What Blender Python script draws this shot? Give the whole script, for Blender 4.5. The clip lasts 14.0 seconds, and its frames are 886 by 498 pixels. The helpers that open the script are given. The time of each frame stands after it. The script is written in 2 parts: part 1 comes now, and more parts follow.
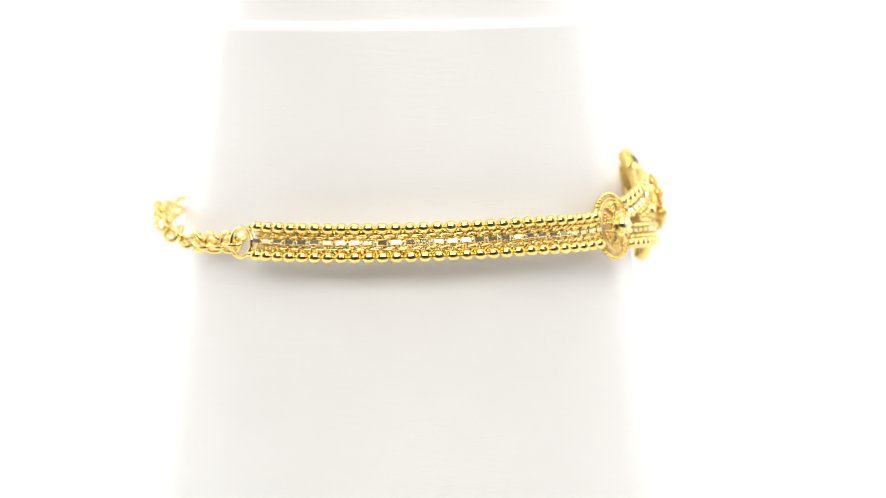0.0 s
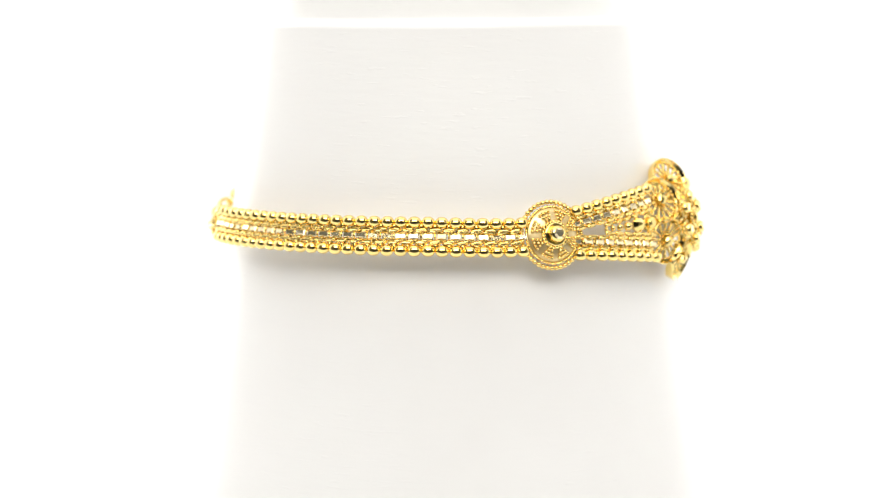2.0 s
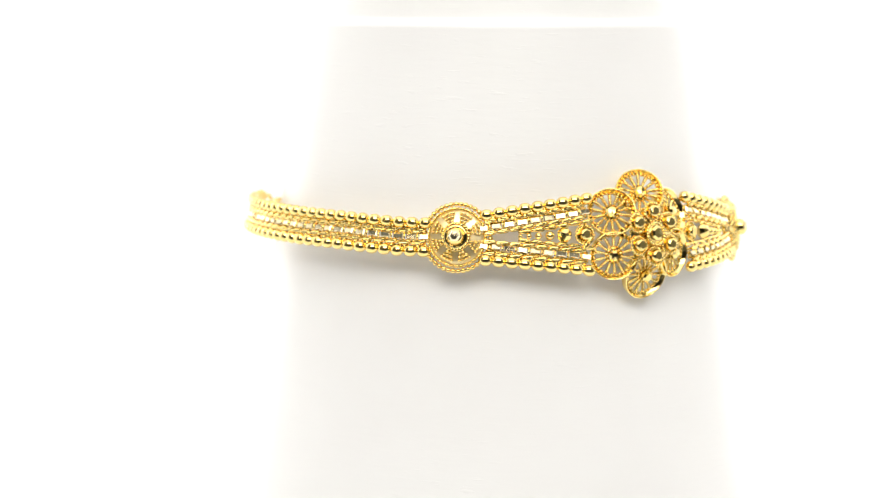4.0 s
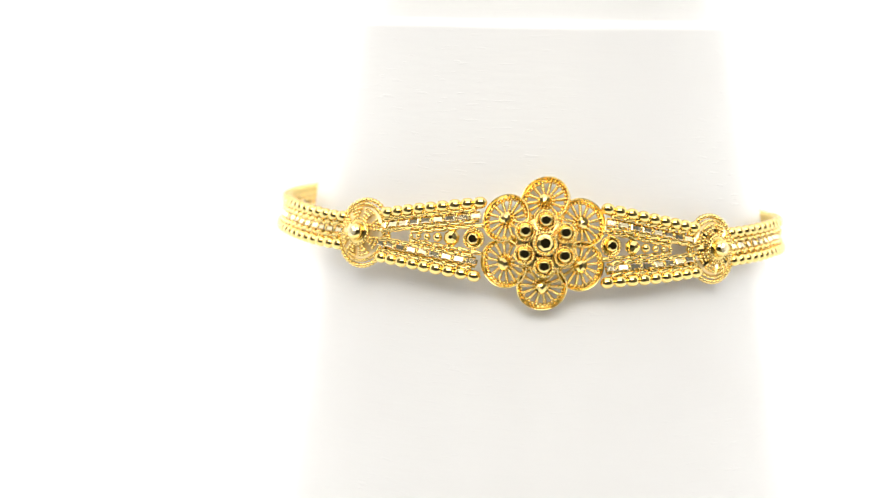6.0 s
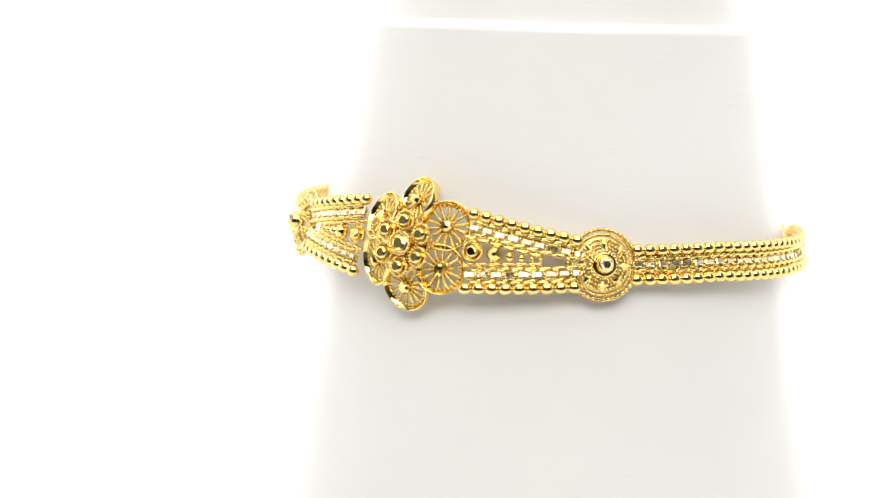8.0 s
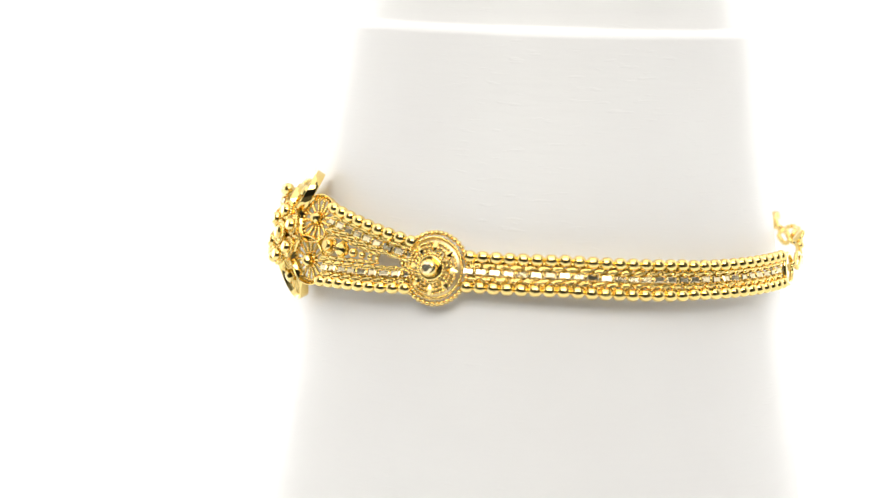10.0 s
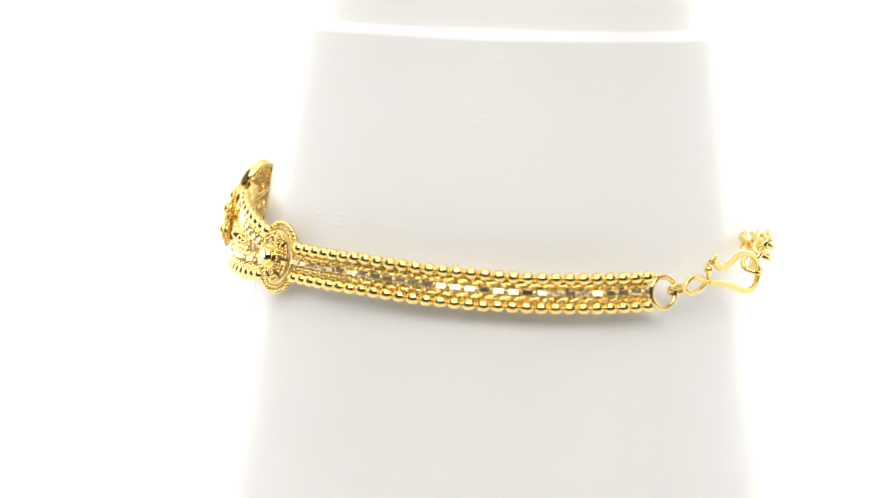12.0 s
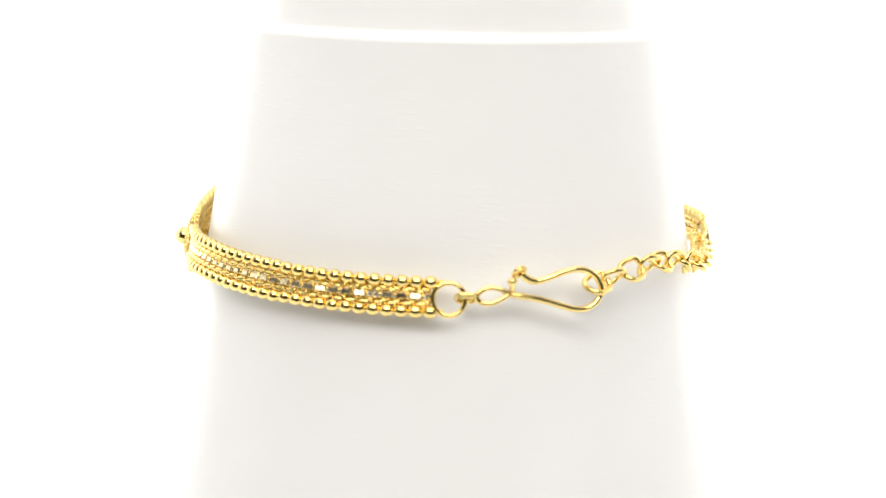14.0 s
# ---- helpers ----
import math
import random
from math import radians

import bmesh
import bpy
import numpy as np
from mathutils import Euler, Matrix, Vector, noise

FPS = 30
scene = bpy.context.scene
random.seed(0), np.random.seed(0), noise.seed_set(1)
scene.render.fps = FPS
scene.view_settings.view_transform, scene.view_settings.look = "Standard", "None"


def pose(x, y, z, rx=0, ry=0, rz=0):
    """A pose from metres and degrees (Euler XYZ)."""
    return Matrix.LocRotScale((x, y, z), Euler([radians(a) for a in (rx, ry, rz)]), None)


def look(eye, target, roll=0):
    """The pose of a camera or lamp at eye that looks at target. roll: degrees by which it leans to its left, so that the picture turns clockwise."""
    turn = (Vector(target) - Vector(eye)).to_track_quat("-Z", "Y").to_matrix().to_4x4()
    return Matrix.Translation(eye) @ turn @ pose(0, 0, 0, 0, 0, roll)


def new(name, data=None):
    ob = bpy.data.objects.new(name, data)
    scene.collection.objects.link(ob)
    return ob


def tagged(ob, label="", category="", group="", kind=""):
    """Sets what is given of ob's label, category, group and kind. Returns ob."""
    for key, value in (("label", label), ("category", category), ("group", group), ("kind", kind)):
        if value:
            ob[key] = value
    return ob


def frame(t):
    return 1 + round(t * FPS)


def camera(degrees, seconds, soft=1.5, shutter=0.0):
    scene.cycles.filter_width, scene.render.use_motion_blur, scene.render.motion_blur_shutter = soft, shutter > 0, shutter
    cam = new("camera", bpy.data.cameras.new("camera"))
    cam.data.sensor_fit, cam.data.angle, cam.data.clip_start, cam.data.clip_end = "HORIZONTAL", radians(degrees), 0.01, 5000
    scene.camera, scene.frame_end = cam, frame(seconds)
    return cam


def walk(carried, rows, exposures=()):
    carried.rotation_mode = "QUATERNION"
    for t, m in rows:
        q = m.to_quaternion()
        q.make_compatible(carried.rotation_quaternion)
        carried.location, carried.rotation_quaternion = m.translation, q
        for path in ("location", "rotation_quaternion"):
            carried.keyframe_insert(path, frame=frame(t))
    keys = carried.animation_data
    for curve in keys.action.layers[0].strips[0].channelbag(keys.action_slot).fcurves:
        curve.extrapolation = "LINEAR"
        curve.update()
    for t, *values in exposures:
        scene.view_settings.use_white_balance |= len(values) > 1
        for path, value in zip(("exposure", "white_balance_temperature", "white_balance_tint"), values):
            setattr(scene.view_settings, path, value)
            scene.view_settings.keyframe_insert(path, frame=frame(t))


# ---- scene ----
MM = 0.001
FLOOR_TO_FLOWER = 120.0  # height of the flower's middle over the table, in mm

# ---- camera: stands still before the stand, looking slightly down ----
cam = camera(25.06, 14.0, 1.2)
cam.data.dof.use_dof, cam.data.dof.focus_distance, cam.data.dof.aperture_fstop = True, 0.203, 27.0
EYE = Vector((-1.97, -222.17, FLOOR_TO_FLOWER + 28.54)) * MM
AIM = EYE + Vector((0.0, math.cos(radians(8.377)), -math.sin(radians(8.377))))
CAM = look(EYE, AIM, 0.52)
walk(cam, [(0.0, CAM), (14.0, CAM)], [(0.0, 0.08), (2.0, 0.11), (5.0, 0.13), (6.5, 0.11), (8.0, 0.04), (11.0, 0.0), (12.5, 0.01), (14.0, 0.09)])

# ---- light: a white photo tent with one lamp above, one before it and one at each side, its front open to a dim room ----
world = bpy.data.worlds.new("dim_room_air")
world.use_nodes = True
world.node_tree.nodes["Background"].inputs[0].default_value = (0.85, 0.9, 1.0, 1)
world.node_tree.nodes["Background"].inputs[1].default_value = 0.18
scene.world = world


def softbox(name, eye, target, wide, high, watts, colour=(1, 0.975, 0.925)):
    data = bpy.data.lights.new(name, "AREA")
    data.shape, data.size, data.size_y, data.energy, data.color = "RECTANGLE", wide, high, watts, colour
    ob = new(name, data)
    ob.matrix_world = look(eye, target)
    return ob


softbox("top_lamp", (0.0, -0.24, 0.78), (0, -0.24, 0.0), 0.74, 1.05, 2.3)
softbox("front_lamp", (0.0, -0.62, 0.62), (0, 0, 0.10), 0.95, 0.30, 5.0)
softbox("side_lamp_west", (-0.37, 0.30, 0.2), (0, 0.0, 0.12), 0.36, 0.40, 1.0)
softbox("side_lamp_east", (0.37, 0.30, 0.2), (0, 0.0, 0.12), 0.36, 0.40, 0.65)

# ---- materials ----
def material(name):
    mat = bpy.data.materials.new(name)
    mat.use_nodes = True
    tree = mat.node_tree
    return mat, tree, tree.nodes["Principled BSDF"]


def node(tree, kind, **inputs):
    made = tree.nodes.new(kind)
    for key, value in inputs.items():
        made.inputs[key.replace("_", " ")].default_value = value
    return made


def bumped(tree, shader, height, strength, distance):
    bump = node(tree, "ShaderNodeBump", Strength=strength, Distance=distance)
    tree.links.new(height, bump.inputs["Height"])
    tree.links.new(bump.outputs[0], shader.inputs["Normal"])


def ramp(tree, fac, low, high, at=(0.3, 0.7)):
    made = tree.nodes.new("ShaderNodeValToRGB")
    made.color_ramp.elements[0].position, made.color_ramp.elements[1].position = at
    made.color_ramp.elements[0].color, made.color_ramp.elements[1].color = (*low, 1), (*high, 1)
    tree.links.new(fac, made.inputs[0])
    return made.outputs[0]


def gold(name, low, high, rough, bump, scale):
    mat, tree, shader = material(name)
    place_in = tree.nodes.new("ShaderNodeTexCoord").outputs["Object"]
    coarse = node(tree, "ShaderNodeTexNoise", Scale=scale * 0.25, Detail=3.0)
    fine = node(tree, "ShaderNodeTexNoise", Scale=scale, Detail=4.0)
    for n in (coarse, fine):
        tree.links.new(place_in, n.inputs["Vector"])
    tree.links.new(ramp(tree, coarse.outputs["Fac"], low, high), shader.inputs["Base Color"])
    shader.inputs["Metallic"].default_value = 1.0
    spread = node(tree, "ShaderNodeMapRange", To_Min=rough * 0.7, To_Max=rough * 1.5)
    tree.links.new(fine.outputs["Fac"], spread.inputs["Value"])
    tree.links.new(spread.outputs[0], shader.inputs["Roughness"])
    bumped(tree, shader, fine.outputs["Fac"], bump, 0.00005)
    return mat


GOLD = gold("polished_yellow_gold", (0.955, 0.705, 0.23), (0.975, 0.765, 0.31), 0.06, 0.25, 2500)
WIRE = gold("drawn_gold_wire", (0.945, 0.69, 0.22), (0.965, 0.745, 0.29), 0.10, 0.4, 4000)
SATIN = gold("satin_pale_gold", (0.95, 0.74, 0.36), (0.97, 0.80, 0.46), 0.36, 0.3, 3000)
FACET = gold("diamond_cut_pale_gold", (0.96, 0.80, 0.46), (0.97, 0.85, 0.58), 0.17, 0.25, 1500)


def stand_white():
    mat, tree, shader = material("matt_white_plastic")
    place_in = tree.nodes.new("ShaderNodeTexCoord").outputs["Object"]
    stretch = node(tree, "ShaderNodeMapping", Scale=(1.0, 1.0, 6.0))
    tree.links.new(place_in, stretch.inputs["Vector"])
    streak = node(tree, "ShaderNodeTexNoise", Scale=260.0, Detail=5.0)
    tree.links.new(stretch.outputs[0], streak.inputs["Vector"])
    cloud = node(tree, "ShaderNodeTexNoise", Scale=40.0, Detail=3.0)
    tree.links.new(place_in, cloud.inputs["Vector"])
    tree.links.new(ramp(tree, cloud.outputs["Fac"], (0.86, 0.85, 0.835), (0.89, 0.885, 0.87)), shader.inputs["Base Color"])
    pits = node(tree, "ShaderNodeTexNoise", Scale=420.0, Detail=2.5)
    tree.links.new(stretch.outputs[0], pits.inputs["Vector"])
    grit = node(tree, "ShaderNodeMapRange", From_Min=0.62, From_Max=0.78)
    tree.links.new(pits.outputs["Fac"], grit.inputs["Value"])
    patches = node(tree, "ShaderNodeMapRange", From_Min=0.42, From_Max=0.62)  # the flecks lie in patches
    tree.links.new(cloud.outputs["Fac"], patches.inputs["Value"])
    flecks = tree.nodes.new("ShaderNodeMath")
    flecks.operation = "MULTIPLY"
    tree.links.new(grit.outputs[0], flecks.inputs[0])
    tree.links.new(patches.outputs[0], flecks.inputs[1])
    both = tree.nodes.new("ShaderNodeMath")
    both.operation = "ADD"
    faint = node(tree, "ShaderNodeMapRange", To_Max=0.45)
    tree.links.new(streak.outputs["Fac"], faint.inputs["Value"])
    tree.links.new(faint.outputs[0], both.inputs[0])
    tree.links.new(flecks.outputs[0], both.inputs[1])
    spread = node(tree, "ShaderNodeMapRange", To_Min=0.24, To_Max=0.45)
    tree.links.new(streak.outputs["Fac"], spread.inputs["Value"])
    tree.links.new(spread.outputs[0], shader.inputs["Roughness"])
    shader.inputs["Specular IOR Level"].default_value = 0.4
    bumped(tree, shader, both.outputs[0], 0.13, 0.0003)
    return mat


def tent_cloth(name, colour, glow=0.0):
    mat, tree, shader = material(name)
    weave = node(tree, "ShaderNodeTexNoise", Scale=900.0, Detail=2.0)
    cloud = node(tree, "ShaderNodeTexNoise", Scale=6.0, Detail=2.0)
    tree.links.new(ramp(tree, cloud.outputs["Fac"], [c * 0.97 for c in colour], colour), shader.inputs["Base Color"])
    shader.inputs["Roughness"].default_value = 0.9
    bumped(tree, shader, weave.outputs["Fac"], 0.1, 0.0002)
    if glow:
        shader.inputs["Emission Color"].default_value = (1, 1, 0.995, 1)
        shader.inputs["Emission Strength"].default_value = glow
    return mat


STAND = stand_white()
CLOTH = tent_cloth("white_tent_cloth", (0.88, 0.88, 0.88))
# no lamp stands behind it: the burnt-out white is emission over dark grey
GLOW_CLOTH = tent_cloth("glowing_backdrop_cloth", (0.10, 0.10, 0.10), 0.96)
ROOM = tent_cloth("grey_room_paint", (0.045, 0.045, 0.045))


# ---- mesh tools ----
class Shape:
    """Vertices and faces gathered in mm, turned into one mesh in metres."""

    def __init__(self):
        self.v, self.f = [], []

    def add(self, verts, faces):
        k = len(self.v)
        self.v += [tuple(p) for p in verts]
        self.f += [tuple(i + k for i in face) for face in faces]
        return self

    def lathe(self, profile, seg=16, m=None, closed=False):
        """Turns (radius, height) rows about z."""
        m = m or Matrix()
        verts = [m @ Vector((r * math.cos(2 * math.pi * i / seg), r * math.sin(2 * math.pi * i / seg), z)) for r, z in profile for i in range(seg)]
        rows = len(profile)
        faces = []
        for j in range(rows if closed else rows - 1):
            k = (j + 1) % rows
            faces += [(j * seg + i, j * seg + (i + 1) % seg, k * seg + (i + 1) % seg, k * seg + i) for i in range(seg)]
        if not closed:
            faces += [tuple(range(seg))[::-1], tuple((rows - 1) * seg + i for i in range(seg))]
        return self.add(verts, faces)

    def tube(self, path, radius, seg=6, closed=False):
        path = [Vector(p) for p in path]
        n, verts, side = len(path), [], None
        for i, p in enumerate(path):
            a = path[(i - 1) % n] if closed or i else p
            b = path[(i + 1) % n] if closed or i < n - 1 else p
            way = (b - a).normalized()
            if side is None:
                side = way.orthogonal().normalized()
            side = (side - way * side.dot(way)).normalized()
            up = way.cross(side)
            r = radius(i / (n - 1)) if callable(radius) else radius
            verts += [p + r * (math.cos(2 * math.pi * k / seg) * side + math.sin(2 * math.pi * k / seg) * up) for k in range(seg)]
        faces = []
        for i in range(n if closed else n - 1):
            j = (i + 1) % n
            # the closing seam is turned to the nearest matching corner
            shift = 0
            if closed and j == 0:
                shift = min(range(seg), key=lambda q: (verts[q] - verts[i * seg]).length)
            faces += [(i * seg + k, i * seg + (k + 1) % seg, j * seg + (k + 1 + shift) % seg, j * seg + (k + shift) % seg) for k in range(seg)]
        if not closed:
            faces += [tuple(range(seg))[::-1], tuple((n - 1) * seg + k for k in range(seg))]
        return self.add(verts, faces)

    def grain(self, p, r):
        """A granule: a small round of 32 faces."""
        p = Vector(p)
        return self.lathe([(r * 0.38, -r * 0.92), (r * 0.92, -r * 0.38), (r * 0.92, r * 0.38), (r * 0.38, r * 0.92)], 7, Matrix.Translation(p))

    def grains(self, count, radius, z, r, centre=(0, 0), turn=0.0):
        for i in range(count):
            a = 2 * math.pi * (i + turn) / count
            self.grain((centre[0] + radius * math.cos(a), centre[1] + radius * math.sin(a), z), r)
        return self

    def mesh(self, name, mat, smooth=True):
        data = bpy.data.meshes.new(name)
        data.from_pydata([(x * MM, y * MM, z * MM) for x, y, z in self.v], [], self.f)
        data.materials.append(mat)
        if smooth:
            data.polygons.foreach_set("use_smooth", [True] * len(data.polygons))
        data.update()
        return data


def part(name, data, parent, m=None, label=""):
    """One mesh object under a thing or a part, at the pose m, whose shift is in mm."""
    ob = new(name, data)
    ob.parent = parent
    if m is not None:
        m = m.copy()
        m.translation = m.translation * MM
        ob.matrix_basis = m
    return tagged(ob, label)


def slab(name, size, at, mat, kind="structure", label="", category=""):
    x, y, z = (c / 2 for c in size)
    verts = [(a * x, b * y, c * z) for c in (-1, 1) for b in (-1, 1) for a in (-1, 1)]
    data = bpy.data.meshes.new(name)
    data.from_pydata(verts, [], [(0, 2, 3, 1), (4, 5, 7, 6), (0, 1, 5, 4), (2, 6, 7, 3), (0, 4, 6, 2), (1, 3, 7, 5)])
    data.materials.append(mat)
    ob = new(name, data)
    ob.location = at
    return tagged(ob, label, category, "", kind)


# ---- the tent: table, back, sides, roof, and the dim room before it ----
slab("ground", (3.0, 3.0, 0.02), (0, -0.4, -0.014), ROOM, label="dark grey table top under the tent", category="table top")
slab("tent_floor", (0.79, 0.72, 0.004), (0, 0.165, -0.002), CLOTH, label="white cloth floor of the photo tent", category="floor")
slab("backdrop", (0.82, 0.01, 0.82), (0, 0.53, 0.41), GLOW_CLOTH, label="white photo backdrop given an even glow of its own", category="backdrop")
slab("wall_west", (0.01, 0.60, 0.8), (-0.40, 0.21, 0.402), CLOTH, label="white cloth side of the photo tent", category="wall")
slab("wall_east", (0.01, 0.60, 0.8), (0.40, 0.21, 0.402), CLOTH, label="white cloth side of the photo tent", category="wall")
slab("ceiling", (0.82, 1.32, 0.01), (0, -0.13, 0.815), CLOTH, label="white cloth roof of the photo tent", category="ceiling")
slab("wall_south", (3.0, 0.02, 1.6), (0, -1.9, 0.8), ROOM, label="dim grey room wall", category="wall")

# ---- the turning things: all go round one upright axis at the origin ----
TURN = -16.217  # degrees in a second
CENTRE = (-6.45, 7.36)  # middle of stand and bracelet, off the axis, in mm


def turned(t, m):
    return pose(0, 0, 0, 0, 0, TURN * t) @ m


def leaning(nx, ny, z, dx=0.0, dy=0.0):
    """A pose over the stand's middle with its upright leaning to (nx, ny, 1), z in mm over the flower's middle."""
    lean = Vector((0, 0, 1)).rotation_difference(Vector((nx, ny, 1))).to_matrix().to_4x4()
    return Matrix.Translation(Vector((CENTRE[0] + dx, CENTRE[1] + dy, FLOOR_TO_FLOWER + z)) * MM) @ lean


# ---- display stand ----
def display_stand():
    low = FLOOR_TO_FLOWER - 1.0
    profile = [(20, -low), (42.0, -low), (42.8, -low + 0.8)]
    for k in range(1, 25):
        z = -low + 0.8 + (low - 0.8 + 20.5) * k / 24
        profile.append((25.4 - 0.146 * z, z))
    r0, z0 = profile[-1]
    for k in range(1, 9):  # rounded shoulder
        a = radians(90 * k / 8)
        profile.append((r0 - 0.8 + 0.8 * math.cos(a), z0 + 0.8 * math.sin(a)))
    neck = r0 - 1.9
    profile.append((neck - 1.5, z0 + 0.8))
    ob = tagged(new("bracelet_display_stand"), "matt white tapered plastic bracelet stand with stepped shoulder", "display stand")
    part("body", Shape().lathe(profile, 128).mesh("body", STAND), ob)
    top = [(neck + 0.5, z0 + 0.7)]
    for k in range(1, 5):  # hollow at the foot of the neck
        a = radians(90 * k / 4)
        top.append((neck + 0.5 - 0.5 * math.sin(a), z0 + 0.8 + 0.5 - 0.5 * math.cos(a)))
    top += [(neck - 2.0, z0 + 16), (neck - 2.4, z0 + 17), (neck - 3.4, z0 + 17.6), (2, z0 + 17.9)]
    part("neck", Shape().lathe(top, 128).mesh("neck", STAND), ob)
    return ob


stand = display_stand()

# ---- bracelet ----
bracelet = tagged(new("bracelet"), "yellow gold beaded bracelet with filigree flower round a white stand", "bracelet")
RING = 28.3  # radius of the band's middle, mm
SLOPE = radians(9)


def ring_radius(ang):
    """The band's radius: it bulges at the clasp and lies close to the stand along the chain."""
    a = ang % 360
    return RING - 2.3 * math.exp(-(((a - 214) / 17) ** 2)) + 0.9 * math.exp(-(((a - 174) / 12) ** 2)) - 0.7 * math.exp(-(((a - 52) / 16) ** 2)) - 0.55 * math.exp(-(((a - 325) / 13) ** 2))


def sag(ang):
    """How far the band hangs above or below its plane: the heavy rosettes pull it down."""
    a = (ang + 126) % 360 - 126
    return float(np.interp(a, (-126, -95, -62, -46, -34, -20, -8, 22, 36, 48, 58, 75, 110, 234), (0.3, 0, -0.28, -0.6, -0.6, -0.2, 0.03, 0.05, -0.25, -0.4, -0.12, 0.3, 0.08, 0)))


FLOWER = 7.2  # the flower's place round the ring, degrees


def at(ang, v=0.0, n=0.0, rx=0, ry=0, rz=0):
    """A pose on the band: x along it, y up it by v, z out of it by n (mm), turned by rx, ry, rz."""
    a = radians(ang)
    out = Vector((math.cos(a), math.sin(a), 0))
    along = Vector((-math.sin(a), math.cos(a), 0))
    up = Vector((0, 0, 1)) * math.cos(SLOPE) - out * math.sin(SLOPE)
    face = along.cross(up)
    spot = out * ring_radius(ang) + up * (v + sag(ang)) + face * n
    m = Matrix((along, up, face)).transposed().to_4x4()
    m.translation = spot
    return m @ pose(0, 0, 0, rx, ry, rz)


def bead_mesh(r, half):
    """A barrel-shaped bead, its hole along x."""
    rows = [(0.22 * r, -half * 1.05)]
    for d in (-0.94, -0.78, -0.52, -0.22, 0.0, 0.22, 0.52, 0.78, 0.94):
        rows.append((r * (1 - abs(d) ** 2.5) ** (1 / 2.2), d * half))
    rows.append((0.22 * r, half * 1.05))
    return Shape().lathe(rows, 16, Matrix.Rotation(radians(90), 4, "Y")).mesh("bead", GOLD)


def facet_mesh():
    """A diamond-cut link, waisted like a bow tie, with bevelled edges."""
    w, h, d, c, waist = 0.50, 0.31, 0.24, 0.08, 0.74
    rim = [(-w, -h), (0, -h * waist), (w, -h), (w, h), (0, h * waist), (-w, h)]
    v = [(x, y, -d) for x, y in rim] + [(x, y, d - c) for x, y in rim] + [(x * 0.84, y * 0.74, d) for x, y in rim]
    f = [(5, 4, 3, 2, 1, 0), (12, 13, 16, 17), (13, 14, 15, 16)]
    for k in range(6):
        j = (k + 1) % 6
        f += [(k, j, j + 6, k + 6), (k + 6, j + 6, j + 12, k + 12)]
    return Shape().add(v, f).mesh("facet", FACET, False)


def oval_link_mesh(name, long, tall, wire, twist=0.0, mat=WIRE, seg=6, steps=16, square=0.75):
    path = []
    for k in range(steps):
        a = 2 * math.pi * k / steps
        x = math.copysign(abs(math.cos(a)) ** square, math.cos(a)) * (long / 2 - wire)
        y = math.copysign(abs(math.sin(a)) ** square, math.sin(a)) * (tall / 2 - wire)
        path.append((x, y, twist * math.sin(2 * a)))
    return Shape().tube(path, wire, seg, True).mesh(name, mat)


BEAD = bead_mesh(0.62, 0.685)
FACETS = facet_mesh()
WIRE_LINK = oval_link_mesh("wire_link", 1.52, 0.54, 0.185, 0.07)


def post_mesh():
    return Shape().tube([(0, -0.40, -0.1), (0, 0, 0.04), (0, 0.40, -0.1)], 0.22, 6).mesh("post", WIRE)


POST = post_mesh()
PIN = Shape().tube([(0, -0.34, 0.0), (0, 0, 0.08), (0, 0.34, 0.0)], 0.12, 6).mesh("pin", WIRE)


def box_chain(angs, mid, tilt=0.0):
    """Diamond-cut links between two lines of wire links along the band; mid(ang) is the height of the line."""
    step = angs[1] - angs[0]
    for i, a in enumerate(angs):
        v = mid(a)
        part("facet", FACETS, bracelet, at(a, v, 0.02, random.uniform(-26, -2), random.uniform(-9, 9), tilt))
        if i == len(angs) - 1:
            continue
        part("pin", PIN, bracelet, at(a + step / 2, v, 0.12, 0, 0, tilt))
        for s in (-1, 1):
            part("wire_link", WIRE_LINK, bracelet, at(a + step / 2, v + s * 0.62, 0.06, s * 14, 6, tilt + 6))


def bead_line(angs, line, tilt=0.0):
    for a in angs:
        part("bead", BEAD, bracelet, at(a, line(a), 0.0, 0, 0, tilt + random.uniform(-2, 2)))


LEFT = [-41.4 - 2.89 * k for k in range(29)]
RIGHT = [55.6 + 2.755 * k for k in range(29)]
END_BEAD = bead_mesh(0.34, 0.30)
for angs in (LEFT, RIGHT):
    for s in (-1, 1):
        part("end_bead", END_BEAD, bracelet, at(angs[-1] + (angs[-1] - angs[0]) / 28 * 0.72, s * 1.42, 0.0))
        bead_line(angs, lambda a, s=s: s * (1.47 - 0.08 * (a > 100)))
        for a, b in zip(angs, angs[1:]):
            part("post", POST, bracelet, at((a + b) / 2, s * 1.02, -0.08))
    box_chain(angs, lambda a: 0.0)
    for v in (-0.95, -0.42, 0.42, 0.95):
        rail = Shape().tube([at(angs[0] + (angs[-1] - angs[0]) * k / 60, v, -0.3).translation for k in range(61)], 0.15, 6)
        part("rail", rail.mesh("rail", WIRE), bracelet)


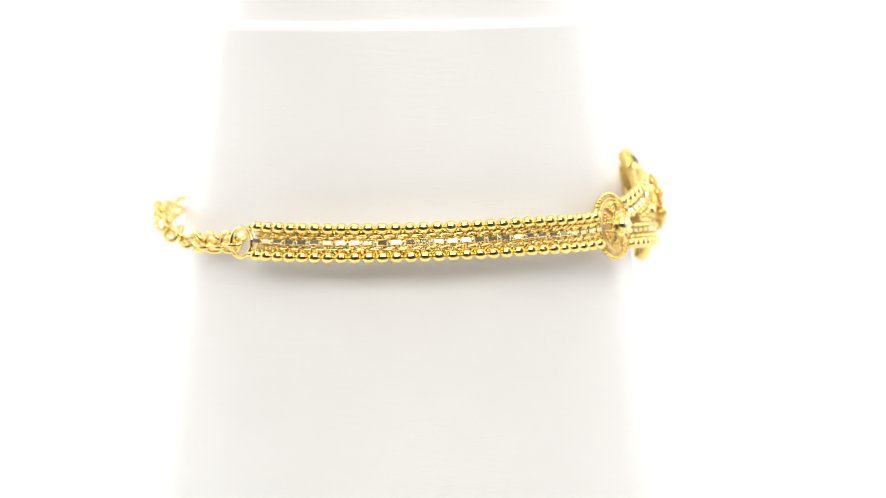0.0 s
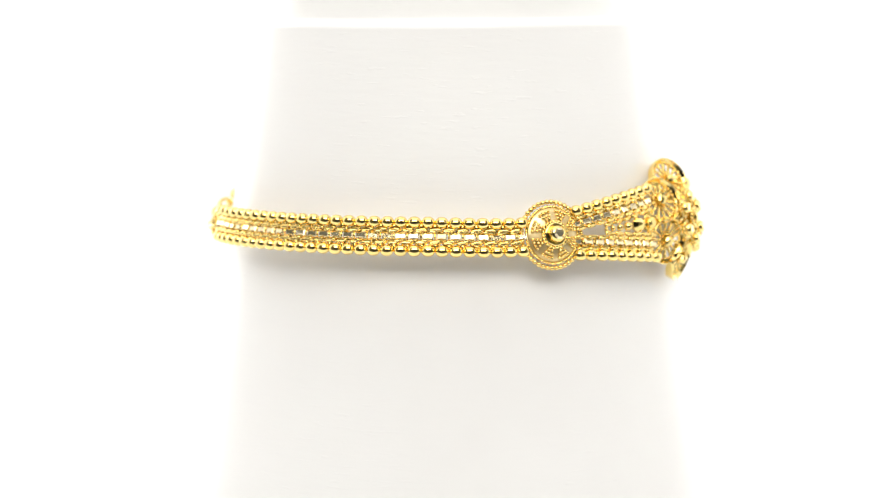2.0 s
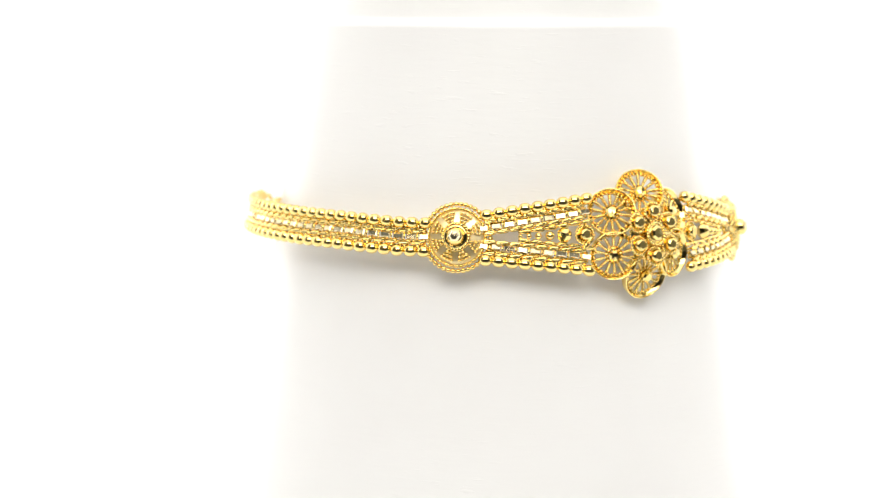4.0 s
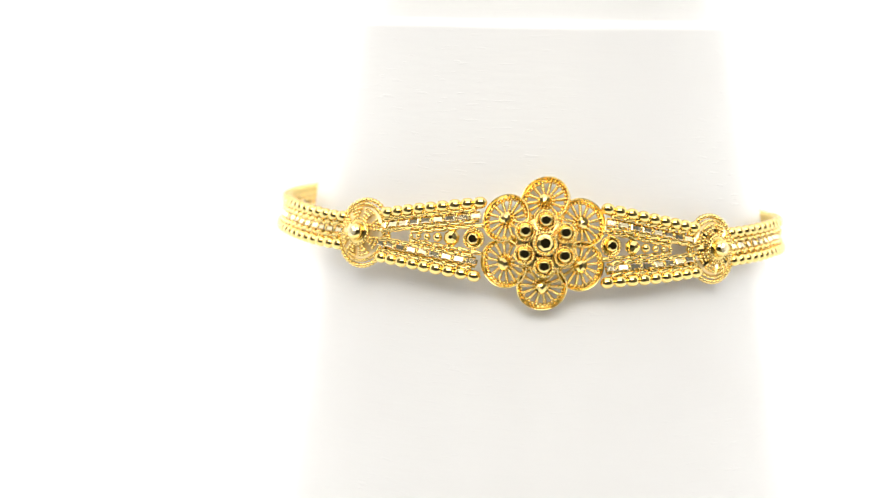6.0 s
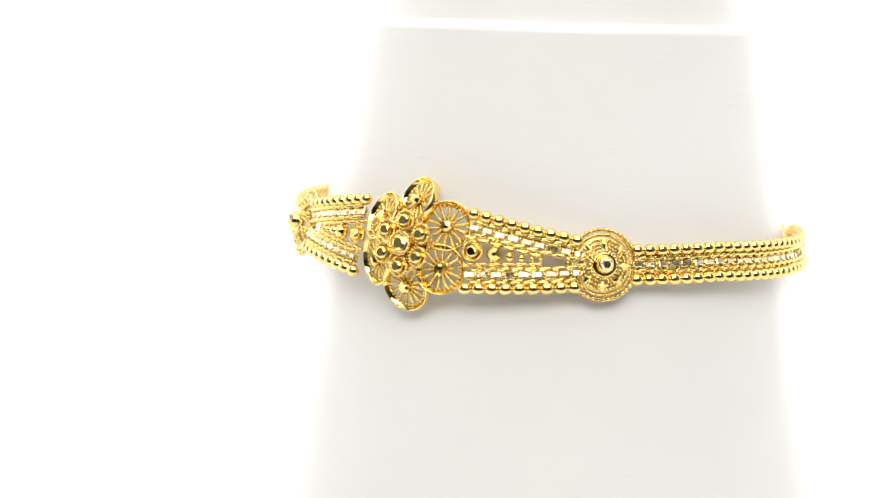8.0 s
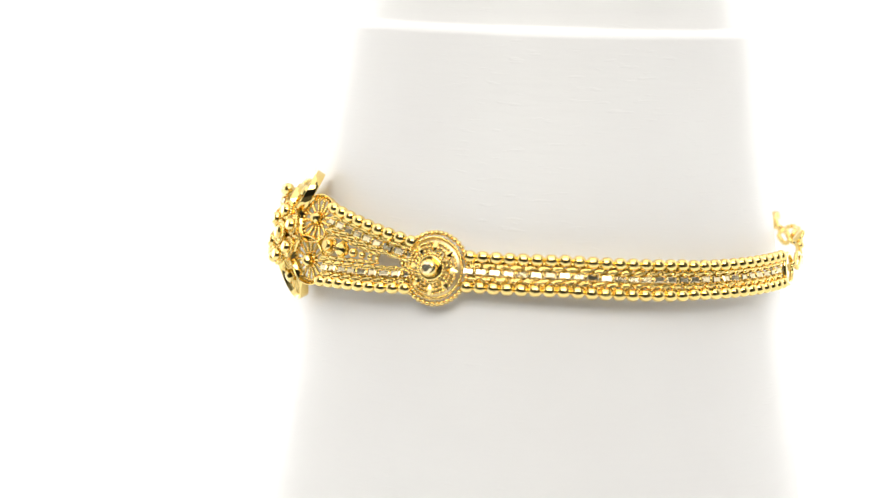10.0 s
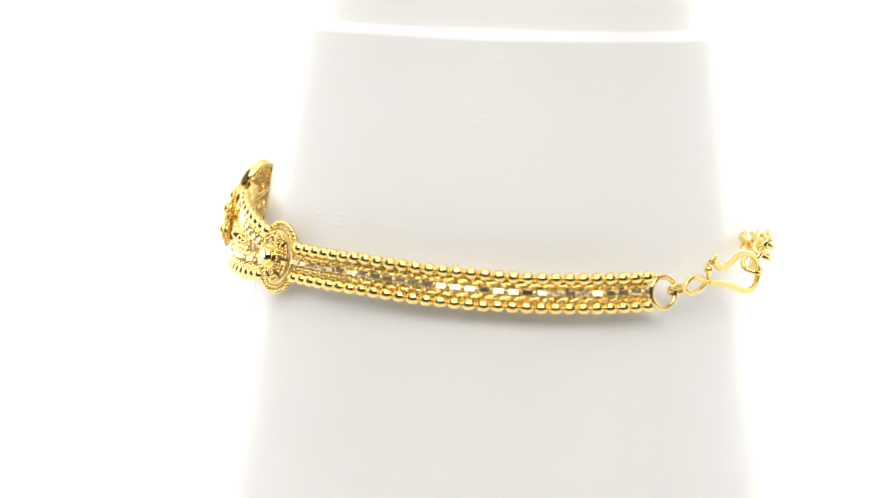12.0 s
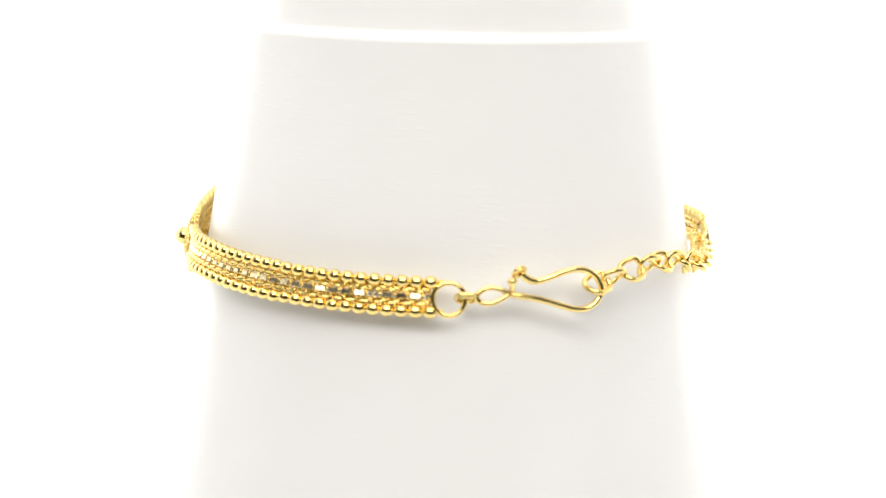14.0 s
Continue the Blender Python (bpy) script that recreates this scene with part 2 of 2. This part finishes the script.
# the two wings that widen from rosette to flower
def wing(sign):
    angs = [FLOWER + sign * (13.6 + 2.72 * k) for k in range(9)]
    half = lambda a: 3.74 - (abs(a - FLOWER) - 13.6) * 1.42 / 21.8
    lean = math.degrees(math.atan2(1.42, 21.8 * math.radians(1) * RING))
    for s in (-1, 1):
        bead_line(angs, lambda a: s * half(a), -s * sign * lean)
        box_chain([a + sign * 0.6 for a in angs], lambda a: s * (half(a) - 1.38), -s * sign * lean)
        for a, b in zip(angs, angs[1:]):
            part("post", POST, bracelet, at((a + b) / 2, s * (half((a + b) / 2) - 0.42), -0.08))
    for s in (-1, 1):
        for gap in (0.48, 0.95, 1.85):
            rail = Shape().tube([at(a, s * (half(a) - gap), -0.3).translation for a in angs], 0.15, 6)
            part("rail", rail.mesh("rail", WIRE), bracelet)
        inner = [a for a in angs if half(a) > 2.75]
        for a in inner:
            part("wire_link", WIRE_LINK, bracelet, at(a, s * (half(a) - 2.38), 0.0, -s * 25, 7, -s * sign * lean))
    # beads that grow along the gap
    for off, r in ((28.2, 0.24), (26.4, 0.30), (24.4, 0.38), (22.0, 0.50)):
        part("gap_bead", Shape().lathe([(r * math.cos(radians(d)), r * math.sin(radians(d))) for d in (-75, -50, -25, 0, 25, 50, 75)], 12).mesh("gap_bead", GOLD), bracelet, at(FLOWER + sign * off, 0, 0.1))
    big = Shape().lathe([(0.25, -0.7), (0.62, -0.45), (0.86, 0.0), (0.62, 0.48), (0.2, 0.76)], 8)
    part("cut_bead", big.mesh("cut_bead", GOLD, False), bracelet, at(FLOWER + sign * 18.9, 0, 0.15, 0, 8, 20), "eight-sided diamond-cut bead")
    setting(bracelet, at(FLOWER + sign * 14.3, 0, 0.0), 0.98, 0.66)


def setting(parent, m, ring, ball):
    """A cup ringed by twisted wire, holding a ball with a flat cut top."""
    cup = Shape().lathe([(ring * 0.5, -0.45), (ring * 0.9, -0.35), (ring * 0.95, 0.0), (ring * 0.80, 0.06), (ring * 0.7, -0.05)], 18)
    rope(cup, ring, 0.03, 0.15)
    cup = part("bead_cup", cup.mesh("bead_cup", WIRE), parent, m)
    rows = [(ball * math.cos(radians(d)), 0.16 + ball * math.sin(radians(d))) for d in (-60, -35, -10, 12, 28, 42)]
    part("cut_ball", Shape().lathe(rows, 16).mesh("cut_ball", GOLD, True), cup, None, "polished ball with a flat cut top")
    r, z = rows[-1]
    table = Shape().lathe([(r * 0.98, z - 0.1), (r * 0.99, z + 0.012), (r * 0.86, z + 0.05), (0.02, z + 0.052)], 7)
    part("cut_face", table.mesh("cut_face", GOLD, False), cup)


def rope(shape, radius, z, wire, turns=None):
    """A ring of two twisted wires."""
    turns = turns or round(radius * 10)
    for phase in (0, math.pi):
        path = []
        for k in range(turns * 6):
            a = 2 * math.pi * k / (turns * 6)
            q = turns * a + phase
            r = radius + 0.55 * wire * math.cos(q)
            path.append((r * math.cos(a), r * math.sin(a), z + 0.55 * wire * math.sin(q)))
        shape.tube(path, wire * 0.6, 5, True)
    return shape


for sign in (-1, 1):
    wing(sign)


# rosettes
def rosette(ang, leaves):
    s = Shape()
    rise = lambda r: 0.75 * (1 - ((max(r, 0.9) - 0.9) / 2.1) ** 2)
    s.grains(42, 2.97, 0.02, 0.26)
    rope(s, 2.55, 0.2, 0.15, 30)
    body = part("rosette", s.mesh("rosette", WIRE), bracelet, at(ang, 0.1, -0.25) @ Matrix.Scale(1.17, 4), "domed round filigree rosette with a granulated rim")
    dish = Shape().lathe([(2.62, -0.05), (2.55, 0.02)] + [(r, rise(r) - 0.12) for r in (2.4, 2.1, 1.8, 1.5, 1.2, 0.9)], 40)
    part("dish", dish.mesh("dish", SATIN), body, None, "satin gold dome plate")
    f = Shape()
    for k in range(8):  # eight fans of granules
        for r, count in ((1.46, 2), (1.78, 3), (2.12, 4)):
            for j in range(count):
                a = 2 * math.pi * (k + 0.5) / 8 + (j - (count - 1) / 2) * 0.31 / r
                f.grain((r * math.cos(a), r * math.sin(a), rise(r) + 0.04), 0.17)
    part("filigree", f.mesh("filigree", WIRE), body)
    for k in range(8 if leaves else 0):  # bright cut leaves between the fans
        leaf = Shape().add([(1.3, 0, 0.1), (1.8, -0.42, 0.02), (2.34, 0, -0.16), (1.8, 0.42, 0.02), (1.75, 0, 0.24)],
                           [(0, 1, 4), (1, 2, 4), (2, 3, 4), (3, 0, 4), (3, 2, 1, 0)])
        part("leaf", leaf.mesh("leaf", GOLD, False), body, pose(0, 0, 0, 0, 0, 45 * k) @ Matrix.Translation((0, 0, rise(1.85))))
    collar = Shape().lathe([(1.2, 0.4), (1.14, 0.75), (1.05, 1.0), (0.9, 1.05), (0.7, 0.95)], 20)
    rope(collar, 1.16, 0.82, 0.17)
    collar = part("collar", collar.mesh("collar", WIRE), body)
    rows = [(0.80 * math.cos(radians(d)), 1.12 + 0.80 * math.sin(radians(d))) for d in (-40, -15, 8, 28, 46)]
    part("top_ball", Shape().lathe(rows, 16).mesh("top_ball", GOLD), collar, None, "polished gold ball with cut facets")
    r, z = rows[-1]
    gem = Shape().lathe([(r * 0.98, z - 0.1), (r * 0.99, z + 0.01), (r * 0.62, z + 0.2), (0.02, z + 0.22)], 6)
    part("cut_face", gem.mesh("cut_face", FACET, False), collar)


rosette(FLOWER - 41.6, False)
rosette(FLOWER + 41.0, True)


# flower
def flower():
    base = at(FLOWER + 0.3, 0.1, 0.2)
    for k in range(6):
        turn = 90 + 60 * k
        # the top petal is bent a little to one side
        far, deep, tilt, bent = ((4.22, -0.7, 20, -22), (4.40, -0.75, 32, 0), (4.40, -0.75, 32, 0), (4.36, -0.8, 29, 0), (4.25, -0.7, 22, 0), (4.25, -0.7, 22, 0))[k]
        m = base @ pose(0, 0, 0, 0, 0, turn) @ Matrix.Translation((far, 0, deep)) @ pose(0, 0, 0, bent, tilt, 0) @ Matrix.Scale(1.04, 4)
        rim = Shape().lathe([(2.1, -0.38), (2.44, -0.40), (2.47, -0.34), (2.50, 0.42), (2.46, 0.49), (2.40, 0.49), (2.35, 0.42), (2.22, 0.04), (2.0, -0.04)], 44, closed=True)
        petal = part("petal", rim.mesh("petal", GOLD), bracelet, m, "round cup-shaped filigree petal with a polished rim")
        f = Shape().grains(32, 2.02, 0.06, 0.18)
        for q in range(14):  # spokes of granules, rooted in a gold web near the hub
            a = 2 * math.pi * (q + 0.5) / 14
            f.tube([(0.3 * math.cos(a), 0.3 * math.sin(a), -0.12), (2.05 * math.cos(a), 2.05 * math.sin(a), -0.12)], 0.10, 4)
            for j in range(6):
                r = 0.72 + 0.21 * j
                f.grain((r * math.cos(a), r * math.sin(a), 0.0), 0.155 + 0.012 * j)
        f.lathe([(0.95, -0.16), (0.95, -0.12), (0.5, -0.02), (0.2, 0.0)], 20)
        part("filigree", f.mesh("filigree", WIRE), petal)
        hub = Shape().lathe([(0.66, -0.1), (0.56, 0.05), (0.62, 0.2), (0.67, 0.40), (0.60, 0.64), (0.40, 0.84), (0.05, 0.90)], 8)
        part("petal_ball", hub.mesh("petal_ball", GOLD, False), petal, None, "eight-sided polished gold ball")
        setting(petal_plate, pose(0, 0, 0, 0, 0, turn) @ Matrix.Translation((2.34, 0, 0.85)) , 0.95, 0.68)
    # the middle
    setting_middle(base)


def setting_middle(base):
    cup = Shape().lathe([(0.9, -0.3), (1.05, 0.0), (1.0, 0.25), (0.75, 0.3)], 20)
    rope(cup, 1.12, 0.2, 0.17)
    cup = part("bead_cup", cup.mesh("bead_cup", WIRE), bracelet, base @ Matrix.Translation((0, -0.22, 1.55)))
    stone = Shape().lathe([(0.5, 0.0), (0.82, 0.28), (0.80, 0.44), (0.54, 0.62), (0.03, 0.64)], 7)
    part("cut_ball", stone.mesh("cut_ball", GOLD, False), cup, None, "eight-sided diamond-cut ball")


# pierced plate that carries the cluster
plate = Shape().lathe([(1.2, -0.9), (1.3, 0.3), (2.7, 0.36), (2.8, 0.46), (2.7, 0.56), (1.0, 0.66)], 36)
plate.grains(60, 2.85, 0.5, 0.13).grains(40, 1.6, 0.68, 0.12)
petal_plate = part("cluster_plate", plate.mesh("cluster_plate", WIRE), bracelet, at(FLOWER + 0.3, -0.12, 0.65))


flower()

# ring, hook and chain that close the bracelet
RING_R = oval_link_mesh("end_ring", 3.6, 3.6, 0.25, 0.0, GOLD, 8, 32, 1.0)


def along(rows, n=lambda k: 0.3):
    return [at(a, v - 0.22, n(i)).translation for i, (a, v) in enumerate(rows)]


part("end_ring", RING_R, bracelet, at(136.3, -0.15, 0.1, 0, 3, 0))
part("end_ring", RING_R, bracelet, at(-127.0, 0.0, 0.1, 0, -3, 0))
for k in (-1, 1):
    part("jump_ring", oval_link_mesh("jump_ring", 2.3, 1.3, 0.22, 0.0, GOLD, 7, 18), bracelet, at(139.6, 0.05 + 0.14 * k, 0.2, 55 + 8 * k, 0, 0))

EYE_ROWS = [(147.8, 0.6), (146.0, 1.04), (144.0, 1.22), (142.3, 0.87), (141.5, 0.35), (142.3, -0.17), (144.0, -0.29), (146.0, 0.05)]
HOOK_ROWS = [(147.9, 0.55), (150.8, 0.3), (154.1, -0.08), (157.4, -0.62), (160.2, -1.07), (162.5, -1.13), (164.5, -0.73), (165.8, 0.06), (166.1, 0.88), (165.1, 1.85), (163.3, 2.49), (161.0, 2.66), (158.5, 2.47), (156.1, 2.06), (153.8, 1.75), (152.1, 1.78), (150.9, 2.12), (150.1, 2.5)]


def smooth_rows(rows, n=4):
    out = []
    for i in range(len(rows) - 1):
        p = [Vector((*rows[max(0, min(len(rows) - 1, j))], 0)) for j in (i - 1, i, i + 1, i + 2)]
        for k in range(n):
            t = k / n
            q = 0.5 * (2 * p[1] + (p[2] - p[0]) * t + (2 * p[0] - 5 * p[1] + 4 * p[2] - p[3]) * t * t + (3 * p[1] - p[0] - 3 * p[2] + p[3]) * t ** 3)
            out.append((q.x, q.y))
    return out + [rows[-1]]


hook_shape = Shape().tube(along(smooth_rows(HOOK_ROWS)), lambda f: 0.31 if f < 0.8 else 0.31 + 0.10 * (f - 0.8) / 0.2, 9)
hook = part("clasp_hook", hook_shape.mesh("clasp_hook", GOLD), bracelet, None, "bent gold wire clasp hook")
paddle = Shape().lathe([(0.2, -0.17), (0.72, -0.17), (0.80, -0.08), (0.80, 0.08), (0.72, 0.17), (0.2, 0.17)], 20)
part("hook_tip", paddle.mesh("hook_tip", GOLD), hook, at(149.7, 2.42, 0.3, 50, 0, 25), "flattened round hook tip")
part("hook_eye", Shape().tube(along(smooth_rows(EYE_ROWS + EYE_ROWS[:1]))[:-1], 0.27, 8, True).mesh("hook_eye", GOLD), hook)
knob = Shape().lathe([(0.28, -0.85), (0.24, -0.3), (0.42, -0.15), (0.50, 0.1), (0.42, 0.3), (0.15, 0.42)], 12)
part("hook_knob", knob.mesh("hook_knob", GOLD), hook, at(148.3, 1.48, 0.35, -90, 0, 0))

LINK = oval_link_mesh("chain_link", 3.05, 2.7, 0.27, 0.22, GOLD, 7, 20)
links = 17
CHAIN = ((166, 178, 190, 202, 213, 222, 229.5), (28.5, 28.2, 27.8, 27.4, 26.8, 26.7, 26.9), (0.9, 1.9, 1.5, 0.2, -0.35, -0.3, 0.0))  # degrees, radius and height in mm


def chain_spot(f):
    """A place along the slack chain, f from the hook to the far ring."""
    q = f * 6
    i = min(int(q), 5)
    u = q - i
    out = []
    for row in CHAIN:
        p = [row[max(0, min(6, j))] for j in (i - 1, i, i + 1, i + 2)]
        out.append(0.5 * (2 * p[1] + (p[2] - p[0]) * u + (2 * p[0] - 5 * p[1] + 4 * p[2] - p[3]) * u * u + (3 * p[1] - p[0] - 3 * p[2] + p[3]) * u ** 3))
    ang, r, z = radians(out[0]), out[1], out[2]
    return Vector((r * math.cos(ang), r * math.sin(ang), z))


for k in range(links):
    f = k / (links - 1)
    way = (chain_spot(min(1, f + 0.02)) - chain_spot(max(0, f - 0.02))).normalized()
    spot = chain_spot(f)
    out = Vector((spot.x, spot.y, 0)).normalized()
    up = out.cross(way).normalized()
    m = Matrix((way, up, way.cross(up))).transposed().to_4x4()
    m.translation = spot
    part("chain_link", LINK, bracelet, m @ pose(0, 0, 0, (90 if k % 2 else 0) - 45 - 34 * f + random.uniform(-7, 7), random.uniform(-8, 8), random.uniform(-5, 5)))


def motions():
    steps = [0.5 * k for k in range(29)]
    on_table = leaning(-0.0205, 0.0030, 0.0, 0.0, 0.6)
    on_stand = leaning(-0.0513, 0.0370, -1.5)
    walk(stand, [(t, turned(t, on_table)) for t in steps])
    walk(bracelet, [(t, turned(t, on_stand)) for t in steps])


motions()
